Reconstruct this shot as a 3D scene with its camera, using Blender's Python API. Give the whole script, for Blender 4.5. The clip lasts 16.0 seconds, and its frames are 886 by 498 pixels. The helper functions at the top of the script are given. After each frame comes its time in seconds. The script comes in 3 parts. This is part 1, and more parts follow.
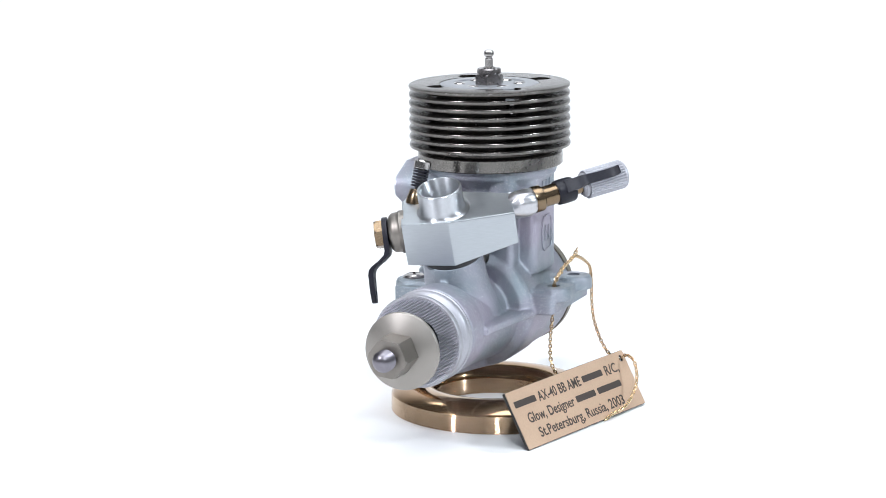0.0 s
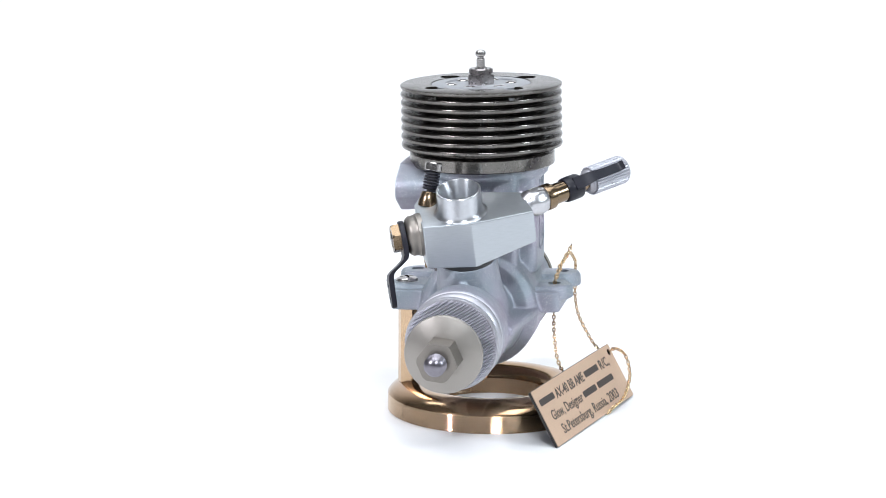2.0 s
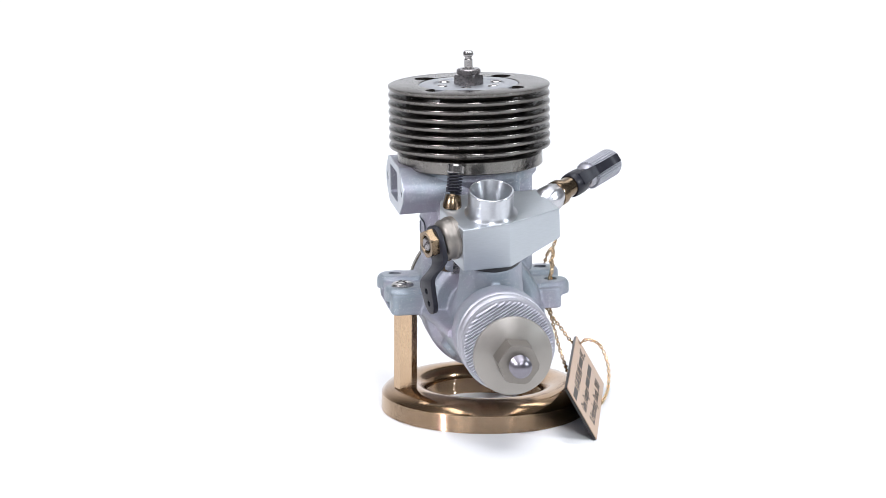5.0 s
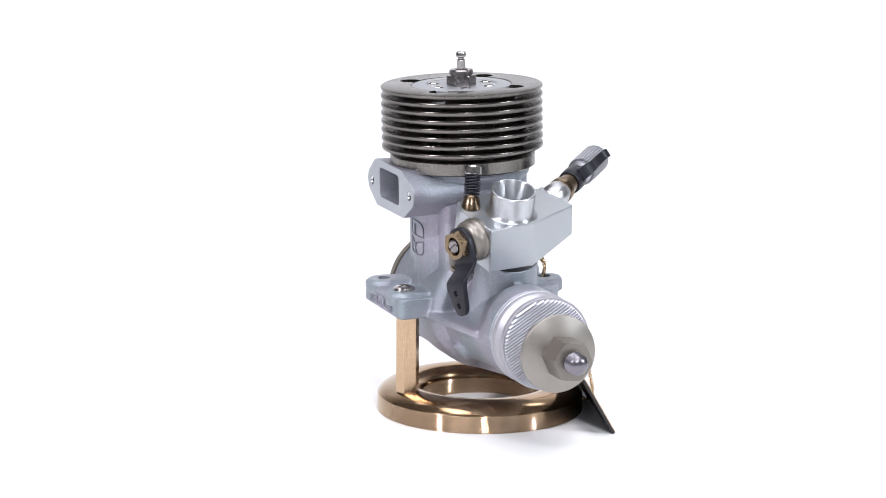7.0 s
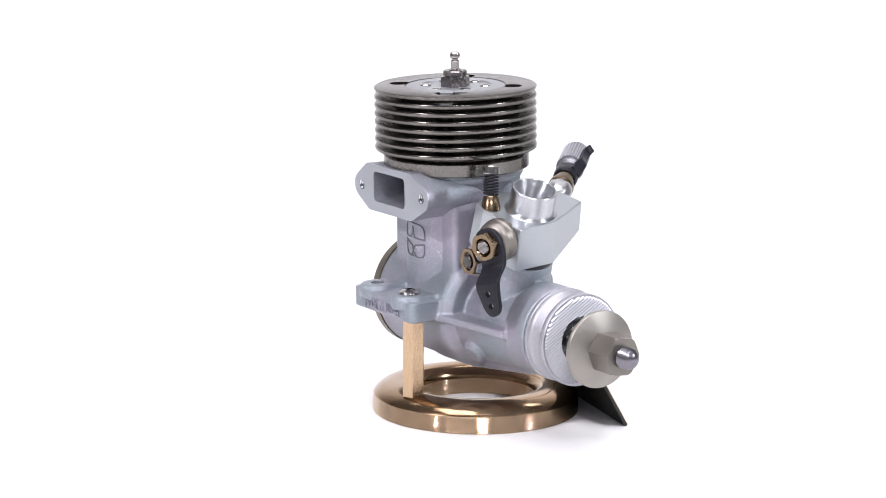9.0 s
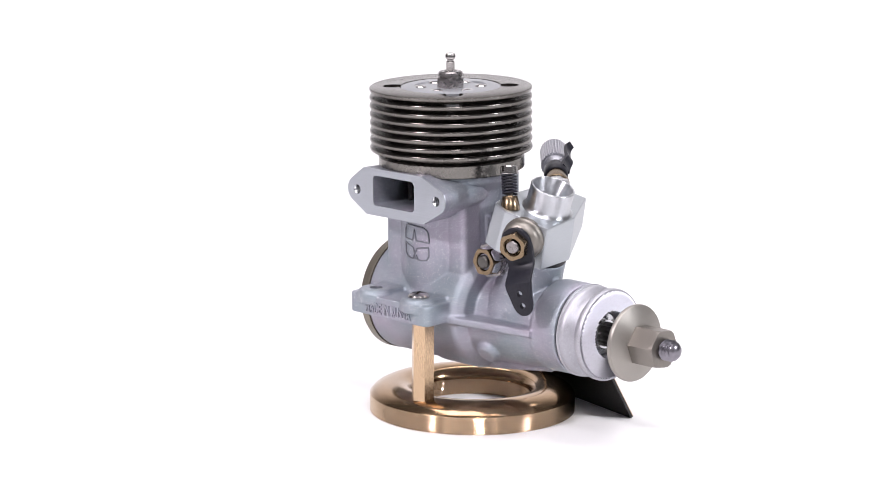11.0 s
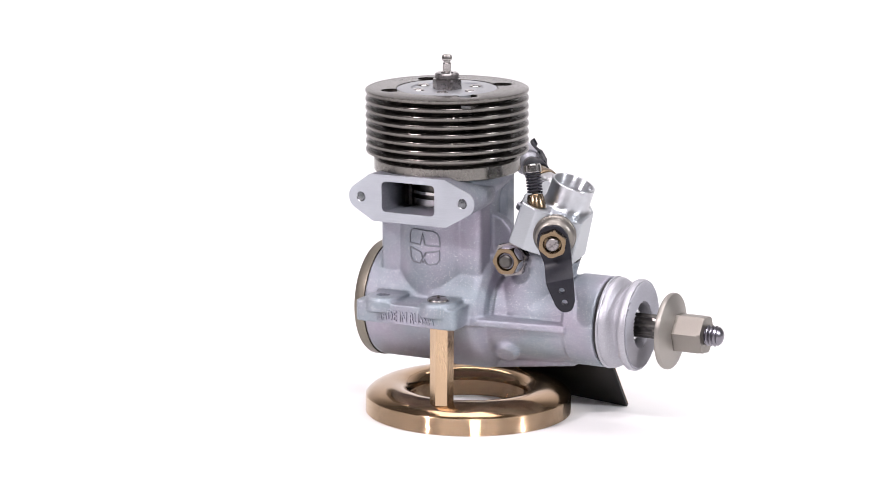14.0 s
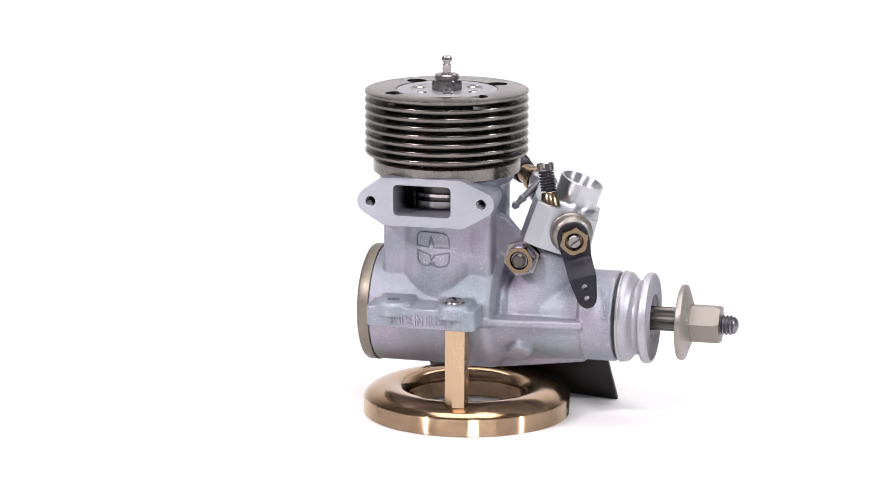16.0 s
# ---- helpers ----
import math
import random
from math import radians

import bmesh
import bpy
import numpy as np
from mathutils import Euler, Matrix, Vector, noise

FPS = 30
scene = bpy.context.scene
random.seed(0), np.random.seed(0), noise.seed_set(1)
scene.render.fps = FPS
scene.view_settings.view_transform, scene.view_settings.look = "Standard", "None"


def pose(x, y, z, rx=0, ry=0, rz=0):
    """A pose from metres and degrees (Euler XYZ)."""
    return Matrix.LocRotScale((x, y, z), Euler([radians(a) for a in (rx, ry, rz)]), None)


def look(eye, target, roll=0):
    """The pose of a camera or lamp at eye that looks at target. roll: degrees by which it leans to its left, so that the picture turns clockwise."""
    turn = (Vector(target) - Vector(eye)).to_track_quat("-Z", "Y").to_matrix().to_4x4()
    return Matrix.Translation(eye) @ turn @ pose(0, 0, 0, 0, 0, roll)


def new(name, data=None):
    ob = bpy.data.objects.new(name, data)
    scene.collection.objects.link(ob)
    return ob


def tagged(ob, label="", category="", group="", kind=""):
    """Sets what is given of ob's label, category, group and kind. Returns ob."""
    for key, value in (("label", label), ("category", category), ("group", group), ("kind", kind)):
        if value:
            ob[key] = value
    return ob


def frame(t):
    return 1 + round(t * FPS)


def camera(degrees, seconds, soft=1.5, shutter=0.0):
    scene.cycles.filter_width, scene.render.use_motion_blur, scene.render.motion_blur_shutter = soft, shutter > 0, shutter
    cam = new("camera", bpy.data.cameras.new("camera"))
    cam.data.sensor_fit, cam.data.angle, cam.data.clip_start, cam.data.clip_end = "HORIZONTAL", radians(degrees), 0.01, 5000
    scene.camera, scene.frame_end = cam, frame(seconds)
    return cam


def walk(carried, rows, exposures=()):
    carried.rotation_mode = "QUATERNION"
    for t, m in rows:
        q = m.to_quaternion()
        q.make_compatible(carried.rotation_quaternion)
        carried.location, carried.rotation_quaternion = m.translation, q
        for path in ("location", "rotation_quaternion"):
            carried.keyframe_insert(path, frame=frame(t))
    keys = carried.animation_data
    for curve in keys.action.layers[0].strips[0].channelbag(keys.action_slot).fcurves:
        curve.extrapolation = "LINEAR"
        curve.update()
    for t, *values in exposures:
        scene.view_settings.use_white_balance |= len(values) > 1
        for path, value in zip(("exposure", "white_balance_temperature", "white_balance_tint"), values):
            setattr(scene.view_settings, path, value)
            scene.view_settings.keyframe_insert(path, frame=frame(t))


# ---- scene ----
from mathutils.bvhtree import BVHTree

# Drawing unit: the engine is drawn in units of 1.2 mm; z is counted from the crank's height and
# the turntable's top lies at DECK.
U = 0.0012
DECK = -40.9


def place(x, y, z):
    return Vector((x * U, y * U, (z - DECK) * U))


# ---------------------------------------------------------------- camera
cam = camera(18.77, 16.0, soft=0.8)
EYE = place(0, -640, 129.62)
AIM = EYE + Vector((-0.016321, 0.979993, -0.198375))
walk(cam, [(0.0, look(EYE, AIM, 0.30)), (16.0, look(EYE, AIM, 0.30))],
     [(0.0, 0.0, 6080, 8), (4.0, 0.0, 6180, 10), (7.5, 0.0, 6320, 13), (12.0, 0.0, 6560, 17), (16.0, 0.0, 6600, 17)])

# ---------------------------------------------------------------- light
world = bpy.data.worlds.new("studio")
scene.world = world
world.use_nodes = True
world.node_tree.nodes["Background"].inputs["Color"].default_value = (0.97, 0.98, 1.0, 1)
world.node_tree.nodes["Background"].inputs["Strength"].default_value = 0.14


def area_lamp(name, eye, target, width, height, watts, colour):
    data = bpy.data.lights.new(name, "AREA")
    data.shape, data.size, data.size_y = "RECTANGLE", width, height
    data.energy, data.color = watts, colour
    ob = new(name, data)
    ob.matrix_world = look(eye, target)
    return ob


# broad fill added from above; its size and place are assumed
area_lamp("overhead_fill", (0.0, -0.14, 0.95), (0, 0.0, 0.05), 0.80, 0.60, 7.8, (1.0, 0.99, 0.99))
area_lamp("lamp_left", (-0.50, -0.42, 0.48), (0, 0, 0.05), 0.03, 0.03, 4.1, (1.0, 0.955, 0.975))
area_lamp("lamp_right", (0.62, -0.26, 0.38), (0, 0, 0.05), 0.03, 0.03, 2.6, (0.93, 0.98, 1.0))
area_lamp("lamp_front", (0.10, -0.68, 0.60), (0, 0, 0.05), 0.15, 0.08, 3.4, (0.98, 0.98, 1.0))
# added fill without a known source, keeps the sweep behind white
area_lamp("backdrop_fill", (0.0, 0.40, 0.70), (0, 0.85, 0.0), 0.8, 0.2, 3.0, (1.0, 1.0, 1.0))


# ---------------------------------------------------------------- materials
def material(name, colour, metal=0.0, rough=0.5, grain=900.0, vary=0.12, bump=0.0, stretch=(1, 1, 1), sparkle=0.0, cell_scale=2600.0, turned=0.0, spin="Z", other=None, glint=0.0):
    m = bpy.data.materials.new(name)
    m.use_nodes = True
    t = m.node_tree
    s = t.nodes["Principled BSDF"]
    s.inputs["Metallic"].default_value = metal
    if turned:
        lie = t.nodes.new("ShaderNodeTangent")
        lie.direction_type, lie.axis = "RADIAL", spin
        s.inputs["Anisotropic"].default_value, s.inputs["Anisotropic Rotation"].default_value = turned, 0.25
        t.links.new(lie.outputs[0], s.inputs["Tangent"])
    co = t.nodes.new("ShaderNodeTexCoord")
    mp = t.nodes.new("ShaderNodeMapping")
    mp.inputs["Scale"].default_value = stretch
    t.links.new(co.outputs["Object"], mp.inputs["Vector"])
    fine = t.nodes.new("ShaderNodeTexNoise")
    fine.inputs["Scale"].default_value, fine.inputs["Detail"].default_value = grain, 4
    t.links.new(mp.outputs[0], fine.inputs["Vector"])
    broad = t.nodes.new("ShaderNodeTexNoise")
    broad.inputs["Scale"].default_value, broad.inputs["Detail"].default_value = 70.0, 3
    t.links.new(co.outputs["Object"], broad.inputs["Vector"])
    mix = t.nodes.new("ShaderNodeMath")
    mix.operation = "ADD"
    t.links.new(fine.outputs["Fac"], mix.inputs[0])
    t.links.new(broad.outputs["Fac"], mix.inputs[1])
    ramp = t.nodes.new("ShaderNodeMapRange")
    ramp.inputs["From Min"].default_value, ramp.inputs["From Max"].default_value = 0.65, 1.35
    ramp.inputs["To Min"].default_value, ramp.inputs["To Max"].default_value = 1 - vary, 1 + vary
    t.links.new(mix.outputs[0], ramp.inputs["Value"])
    tint = t.nodes.new("ShaderNodeMix")
    tint.data_type, tint.blend_type = "RGBA", "MULTIPLY"
    tint.inputs["Factor"].default_value = 1.0
    tint.inputs["A"].default_value = (*colour, 1)
    t.links.new(ramp.outputs[0], tint.inputs["B"])
    if other:
        cloud = t.nodes.new("ShaderNodeTexNoise")
        cloud.inputs["Scale"].default_value, cloud.inputs["Detail"].default_value = 55.0, 4
        t.links.new(co.outputs["Object"], cloud.inputs["Vector"])
        soft = t.nodes.new("ShaderNodeMapRange")
        soft.inputs["From Min"].default_value, soft.inputs["From Max"].default_value = 0.36, 0.64
        t.links.new(cloud.outputs["Fac"], soft.inputs["Value"])
        two = t.nodes.new("ShaderNodeMix")
        two.data_type = "RGBA"
        two.inputs["A"].default_value, two.inputs["B"].default_value = (*colour, 1), (*other, 1)
        t.links.new(soft.outputs[0], two.inputs["Factor"])
        t.links.new(two.outputs["Result"], tint.inputs["A"])
    base = tint.outputs["Result"]
    rg = t.nodes.new("ShaderNodeMapRange")
    rg.inputs["From Min"].default_value, rg.inputs["From Max"].default_value = 0.65, 1.35
    rg.inputs["To Min"].default_value, rg.inputs["To Max"].default_value = rough * 0.85, rough * 1.15
    t.links.new(mix.outputs[0], rg.inputs["Value"])
    rough_out = rg.outputs[0]
    if sparkle:
        # a few cells turn pale: glints of the metal painted into the base colour
        cells = t.nodes.new("ShaderNodeTexVoronoi")
        cells.inputs["Scale"].default_value = cell_scale
        t.links.new(co.outputs["Object"], cells.inputs["Vector"])
        pick = t.nodes.new("ShaderNodeMapRange")
        pick.inputs["From Min"].default_value, pick.inputs["From Max"].default_value = 0.945, 0.985
        split = t.nodes.new("ShaderNodeSeparateColor")
        t.links.new(cells.outputs["Color"], split.inputs[0])
        t.links.new(split.outputs[0], pick.inputs["Value"])
        lit = t.nodes.new("ShaderNodeMix")
        lit.data_type = "RGBA"
        lit.inputs["B"].default_value = (0.9, 0.9, 0.93, 1)
        part_of = t.nodes.new("ShaderNodeMath")
        part_of.operation = "MULTIPLY"
        part_of.inputs[1].default_value = sparkle
        t.links.new(pick.outputs[0], part_of.inputs[0])
        t.links.new(part_of.outputs[0], lit.inputs["Factor"])
        t.links.new(base, lit.inputs["A"])
        base = lit.outputs["Result"]
    t.links.new(base, s.inputs["Base Color"])
    t.links.new(rough_out, s.inputs["Roughness"])
    facing = None
    if bump:
        b = t.nodes.new("ShaderNodeBump")
        b.inputs["Strength"].default_value, b.inputs["Distance"].default_value = bump, 0.0002
        t.links.new(fine.outputs["Fac"], b.inputs["Height"])
        facing = b.outputs[0]
    if glint:
        # blasted facets: each small cell leans its own way
        facet = t.nodes.new("ShaderNodeTexVoronoi")
        facet.inputs["Scale"].default_value = cell_scale
        t.links.new(co.outputs["Object"], facet.inputs["Vector"])
        lean = t.nodes.new("ShaderNodeVectorMath")
        lean.operation = "MULTIPLY_ADD"
        lean.inputs[1].default_value, lean.inputs[2].default_value = (glint,) * 3, (-glint / 2,) * 3
        t.links.new(facet.outputs["Color"], lean.inputs[0])
        total = t.nodes.new("ShaderNodeVectorMath")
        t.links.new(facing, total.inputs[0])
        t.links.new(lean.outputs[0], total.inputs[1])
        unit = t.nodes.new("ShaderNodeVectorMath")
        unit.operation = "NORMALIZE"
        t.links.new(total.outputs[0], unit.inputs[0])
        facing = unit.outputs[0]
    if facing:
        t.links.new(facing, s.inputs["Normal"])
    return m


CAST = material("sandblasted_casting", (0.268, 0.310, 0.346), 0.62, 0.48, 3200, 0.26, 0.7, sparkle=0.6, cell_scale=5400.0, other=(0.340, 0.316, 0.380), glint=0.42)
# darker copy of the casting: the emblem outline's shade put into colour
CASTSHADE = material("shaded_casting_ridge", (0.19, 0.197, 0.225), 0.6, 0.46, 3200, 0.26, 0.6)
BRIGHT = material("machined_aluminium", (0.55, 0.56, 0.58), 1.0, 0.17, 900, 0.06, 0.05, (1, 1, 8))
BRUSHED = material("brushed_aluminium", (0.42, 0.445, 0.485), 0.9, 0.36, 420, 0.10, 0.4, (0.18, 1, 22))
SATIN = material("satin_aluminium", (0.385, 0.385, 0.42), 0.7, 0.48, 2200, 0.14, 0.2, sparkle=0.2, cell_scale=5600.0)
TURNEDBRIGHT = material("turned_aluminium", (0.50, 0.515, 0.54), 0.97, 0.34, 700, 0.10, 0.05, turned=0.8)
MILLED = material("milled_aluminium", (0.405, 0.43, 0.455), 0.92, 0.38, 420, 0.07, 0.05, (1, 1, 10))
HEADBLACK = material("dark_anodised_aluminium", (0.084, 0.076, 0.069), 0.9, 0.24, 700, 0.08, 0.0, (1, 1, 10))
TITAN = material("warm_grey_steel", (0.235, 0.217, 0.196), 0.95, 0.44, 900, 0.08, 0.05, (10, 1, 1))
BACK = material("bronzed_plate", (0.225, 0.203, 0.165), 0.9, 0.5, 900, 0.10, 0.05)
TURNEDGREY = material("turned_grey_alloy", (0.345, 0.325, 0.30), 1.0, 0.52, 900, 0.06, 0.03, turned=0.5, spin="X")
FINEDGE = material("bare_fin_edge", (0.215, 0.205, 0.19), 1.0, 0.27, 900, 0.06, 0.0, turned=0.6)
PLUGSTEEL = material("plug_steel", (0.23, 0.215, 0.215), 1.0, 0.27, 1200, 0.15, 0.05)
BUTTON = material("etched_silver_disc", (0.31, 0.32, 0.34), 0.8, 0.46, 1200, 0.12, 0.1)
HAMMERED = material("hammered_aluminium", (0.50, 0.50, 0.52), 1.0, 0.34, 1400, 0.08, 0.3)
BOLT = material("polished_dark_bolt", (0.20, 0.19, 0.19), 1.0, 0.10, 900, 0.1, 0.05)
KNURL = material("sharp_knurled_aluminium", (0.50, 0.50, 0.55), 0.9, 0.42, 1500, 0.1, 0.1)
STEEL = material("bright_steel", (0.46, 0.44, 0.43), 1.0, 0.20, 900, 0.08, 0.03)
TIP = material("polished_violet_steel", (0.21, 0.20, 0.225), 1.0, 0.32, 900, 0.08, 0.03)
DARKSTEEL = material("oiled_dark_steel", (0.10, 0.095, 0.09), 1.0, 0.32, 1400, 0.2, 0.1)
BLACK = material("blackened_steel", (0.012, 0.012, 0.018), 0.0, 0.42, 1500, 0.25, 0.1)
BLACK.node_tree.nodes["Principled BSDF"].inputs["Specular IOR Level"].default_value = 0.25
RUBBER = material("black_rubber", (0.012, 0.012, 0.013), 0.0, 0.5, 900, 0.2)
BRASS = material("turned_brass", (0.205, 0.150, 0.096), 1.0, 0.25, 700, 0.10, 0.04, (1, 1, 14))
# one bronze in two tones: dark reflections on top, brighter walls, put into colour
POLISHED = material("polished_bronze", (0.39, 0.258, 0.152), 1.0, 0.15, 260, 0.2, 0.06, (1, 1, 30))
RIMBRONZE = material("brushed_bronze_rim", (0.60, 0.44, 0.295), 1.0, 0.075, 300, 0.12, 0.0, (0.06, 0.06, 20))
POSTBRASS = material("drawn_brass_bar", (0.53, 0.38, 0.245), 1.0, 0.26, 700, 0.08, 0.05, (10, 10, 1))
GOLD = material("gilt_chain", (0.64, 0.48, 0.30), 1.0, 0.22, 900, 0.06)
TAGGOLD = material("tan_engraving_laminate", (0.50, 0.355, 0.25), 0.15, 0.42, 1800, 0.08, 0.06)
TAGBLACK = material("black_laminate_core", (0.016, 0.014, 0.013), 0.0, 0.42, 900, 0.2)
INK = material("engraved_dark_lettering", (0.045, 0.035, 0.03), 0.0, 0.6, 900, 0.2)
PAPER = material("white_backdrop_paper", (0.72, 0.72, 0.72), 0.0, 0.85, 300, 0.015, 0.03)


# ---------------------------------------------------------------- shape helpers, all in drawing units
def axis(origin, way, side=(1, 0, 0)):
    """A frame at origin whose z runs along way."""
    z = Vector(way).normalized()
    x = Vector(side)
    x = (x - z * x.dot(z)).normalized()
    y = z.cross(x)
    return Matrix.Translation(origin) @ Matrix((x, y, z)).transposed().to_4x4()


ALONG_X = axis((0, 0, -14.1), (1, 0, 0), (0, 1, 0))


def lathe(bm, profile, m=Matrix(), seg=64, start=0.0, sweep=360.0, closed=False):
    """Turns (radius, height) pairs round z. closed: the profile is a ring of its own."""
    full = abs(sweep - 360) < 1e-6
    n = seg if full else seg + 1
    rows = []
    for r, h in profile:
        if r < 1e-6:
            rows.append([bm.verts.new(m @ Vector((0, 0, h)))])
        else:
            rows.append([bm.verts.new(m @ Vector((r * math.cos(a), r * math.sin(a), h)))
                         for a in (radians(start + sweep * k / seg) for k in range(n))])
    pairs = list(zip(rows, rows[1:])) + ([(rows[-1], rows[0])] if closed else [])
    for a, b in pairs:
        for k in range(seg):
            j = (k + 1) % n
            if len(a) == 1 and len(b) == 1:
                continue
            if len(a) == 1:
                bm.faces.new((a[0], b[j], b[k]))
            elif len(b) == 1:
                bm.faces.new((a[k], a[j], b[0]))
            else:
                bm.faces.new((a[k], a[j], b[j], b[k]))
    if not full and len(profile) > 2:
        for k in (0, n - 1):
            loop = [r[0] if len(r) == 1 else r[k] for r in rows]
            bm.faces.new(loop if k else loop[::-1])
    return bm


def prism(bm, points, low, high, m=Matrix(), taper=1.0):
    """Extrudes a polygon (x, y) from low to high; taper scales the high end."""
    a = [bm.verts.new(m @ Vector((x, y, low))) for x, y in points]
    b = [bm.verts.new(m @ Vector((x * taper, y * taper, high))) for x, y in points]
    bm.faces.new(a[::-1])
    bm.faces.new(b)
    for k in range(len(a)):
        j = (k + 1) % len(a)
        bm.faces.new((a[k], a[j], b[j], b[k]))
    return bm


def box(bm, x0, x1, y0, y1, z0, z1, m=Matrix()):
    return prism(bm, [(x0, y0), (x1, y0), (x1, y1), (x0, y1)], z0, z1, m)


def ngon(r, n=6, turn=0.0, cx=0.0, cy=0.0):
    return [(cx + r * math.cos(radians(turn) + 2 * math.pi * k / n), cy + r * math.sin(radians(turn) + 2 * math.pi * k / n)) for k in range(n)]


def hexnut(bm, r, turn, low, high, m=Matrix(), chamfer=0.5):
    """A hexagon bar end whose upper corners are turned off."""
    def reach(a):
        return r * math.cos(math.pi / 6) / math.cos((a - radians(turn)) % (math.pi / 3) - math.pi / 6)
    rows = []
    for z, cap in ((low, 9e9), (high - chamfer, 9e9), (high - 0.5 * chamfer, r * 0.98), (high, r * 0.935)):
        ring = [radians(turn) + 2 * math.pi * k / 48 for k in range(48)]
        rows.append([bm.verts.new(m @ Vector((min(reach(a), cap) * math.cos(a), min(reach(a), cap) * math.sin(a), z))) for a in ring])
    for a, b in zip(rows, rows[1:]):
        for k in range(48):
            bm.faces.new((a[k], a[(k + 1) % 48], b[(k + 1) % 48], b[k]))
    bm.faces.new(rows[0][::-1])
    bm.faces.new(rows[-1])
    return bm


def rounded(x0, x1, y0, y1, r, n=5):
    pts = []
    for cx, cy, a in ((x1 - r, y1 - r, 0), (x0 + r, y1 - r, 90), (x0 + r, y0 + r, 180), (x1 - r, y0 + r, 270)):
        pts += [(cx + r * math.cos(radians(a + 90 * k / n)), cy + r * math.sin(radians(a + 90 * k / n))) for k in range(n + 1)]
    return pts


def tube(bm, path, r, seg=8):
    """A round bar along a path of points."""
    pts = [Vector(p) for p in path]
    rings, side = [], None
    for k, p in enumerate(pts):
        way = (pts[min(k + 1, len(pts) - 1)] - pts[max(k - 1, 0)]).normalized()
        if side is None:
            side = way.orthogonal()
        side = (side - way * side.dot(way)).normalized()
        up = way.cross(side)
        rings.append([bm.verts.new(p + r * (math.cos(a) * side + math.sin(a) * up)) for a in (2 * math.pi * q / seg for q in range(seg))])
    for a, b in zip(rings, rings[1:]):
        for q in range(seg):
            bm.faces.new((a[q], a[(q + 1) % seg], b[(q + 1) % seg], b[q]))
    bm.faces.new(rings[0][::-1])
    bm.faces.new(rings[-1])
    return bm


def bevel(bm, width, seg=2, angle=32):
    edges = [e for e in bm.edges if len(e.link_faces) == 2 and e.calc_face_angle(0) > radians(angle)]
    bmesh.ops.bevel(bm, geom=edges, offset=width, segments=seg, profile=0.6, affect="EDGES", clamp_overlap=True)
    return bm


def finish(me, mat, angle=35):
    me.materials.clear()
    me.materials.append(mat)
    me.shade_smooth()
    me.set_sharp_from_angle(angle=radians(angle))


def part(name, bm, mat, parent=None, label="", angle=35, pivot=(0, 0, 0)):
    """Links a bmesh as one mesh object under a thing or a part."""
    bmesh.ops.recalc_face_normals(bm, faces=bm.faces)
    bmesh.ops.translate(bm, vec=-Vector(pivot), verts=bm.verts)
    bmesh.ops.scale(bm, vec=(U, U, U), verts=bm.verts)
    me = bpy.data.meshes.new(name)
    bm.to_mesh(me)
    bm.free()
    finish(me, mat, angle)
    ob = new(name, me)
    ob.parent, ob.location = parent, Vector(pivot) * U
    return tagged(ob, label)


def settle(ob, mat, angle=35):
    """Replaces the mesh by what its modifiers make of it."""
    deps = bpy.context.evaluated_depsgraph_get()
    me = bpy.data.meshes.new_from_object(ob.evaluated_get(deps))
    ob.modifiers.clear()
    ob.data = me
    finish(me, mat, angle)


def cut(ob, cutters, mat, angle=35):
    """Cuts solid bmeshes out of a part."""
    made = []
    for bm in cutters:
        bmesh.ops.recalc_face_normals(bm, faces=bm.faces)
        bmesh.ops.scale(bm, vec=(U, U, U), verts=bm.verts)
        me = bpy.data.meshes.new("cutter")
        bm.to_mesh(me)
        bm.free()
        c = new("cutter", me)
        c.matrix_world = ob.matrix_world
        made.append(c)
        mod = ob.modifiers.new("cut", "BOOLEAN")
        mod.operation, mod.object, mod.solver = "DIFFERENCE", c, "EXACT"
    bpy.context.view_layer.update()
    settle(ob, mat, angle)
    for c in made:
        bpy.data.objects.remove(c)


def lettering(name, text, size, m, mat, parent, depth=0.06, wide=1.0):
    """Words as a mesh, lying in the xy plane of m (drawing units)."""
    cu = bpy.data.curves.new(name, "FONT")
    cu.body, cu.size, cu.extrude, cu.resolution_u, cu.offset = text, size, depth, 3, 0.012 * size
    cu.align_x, cu.align_y = "LEFT", "BOTTOM_BASELINE"
    tmp = new("words", cu)
    bpy.context.view_layer.update()
    me = bpy.data.meshes.new_from_object(tmp.evaluated_get(bpy.context.evaluated_depsgraph_get()))
    bpy.data.objects.remove(tmp)
    span = max(v.co.x for v in me.vertices)
    me.transform(Matrix.Diagonal((U, U, U, 1)) @ m @ Matrix.Diagonal((wide / span if wide > 1.5 else wide, 1, 1, 1)))
    finish(me, mat)
    ob = new(name, me)
    ob.parent = parent
    return ob


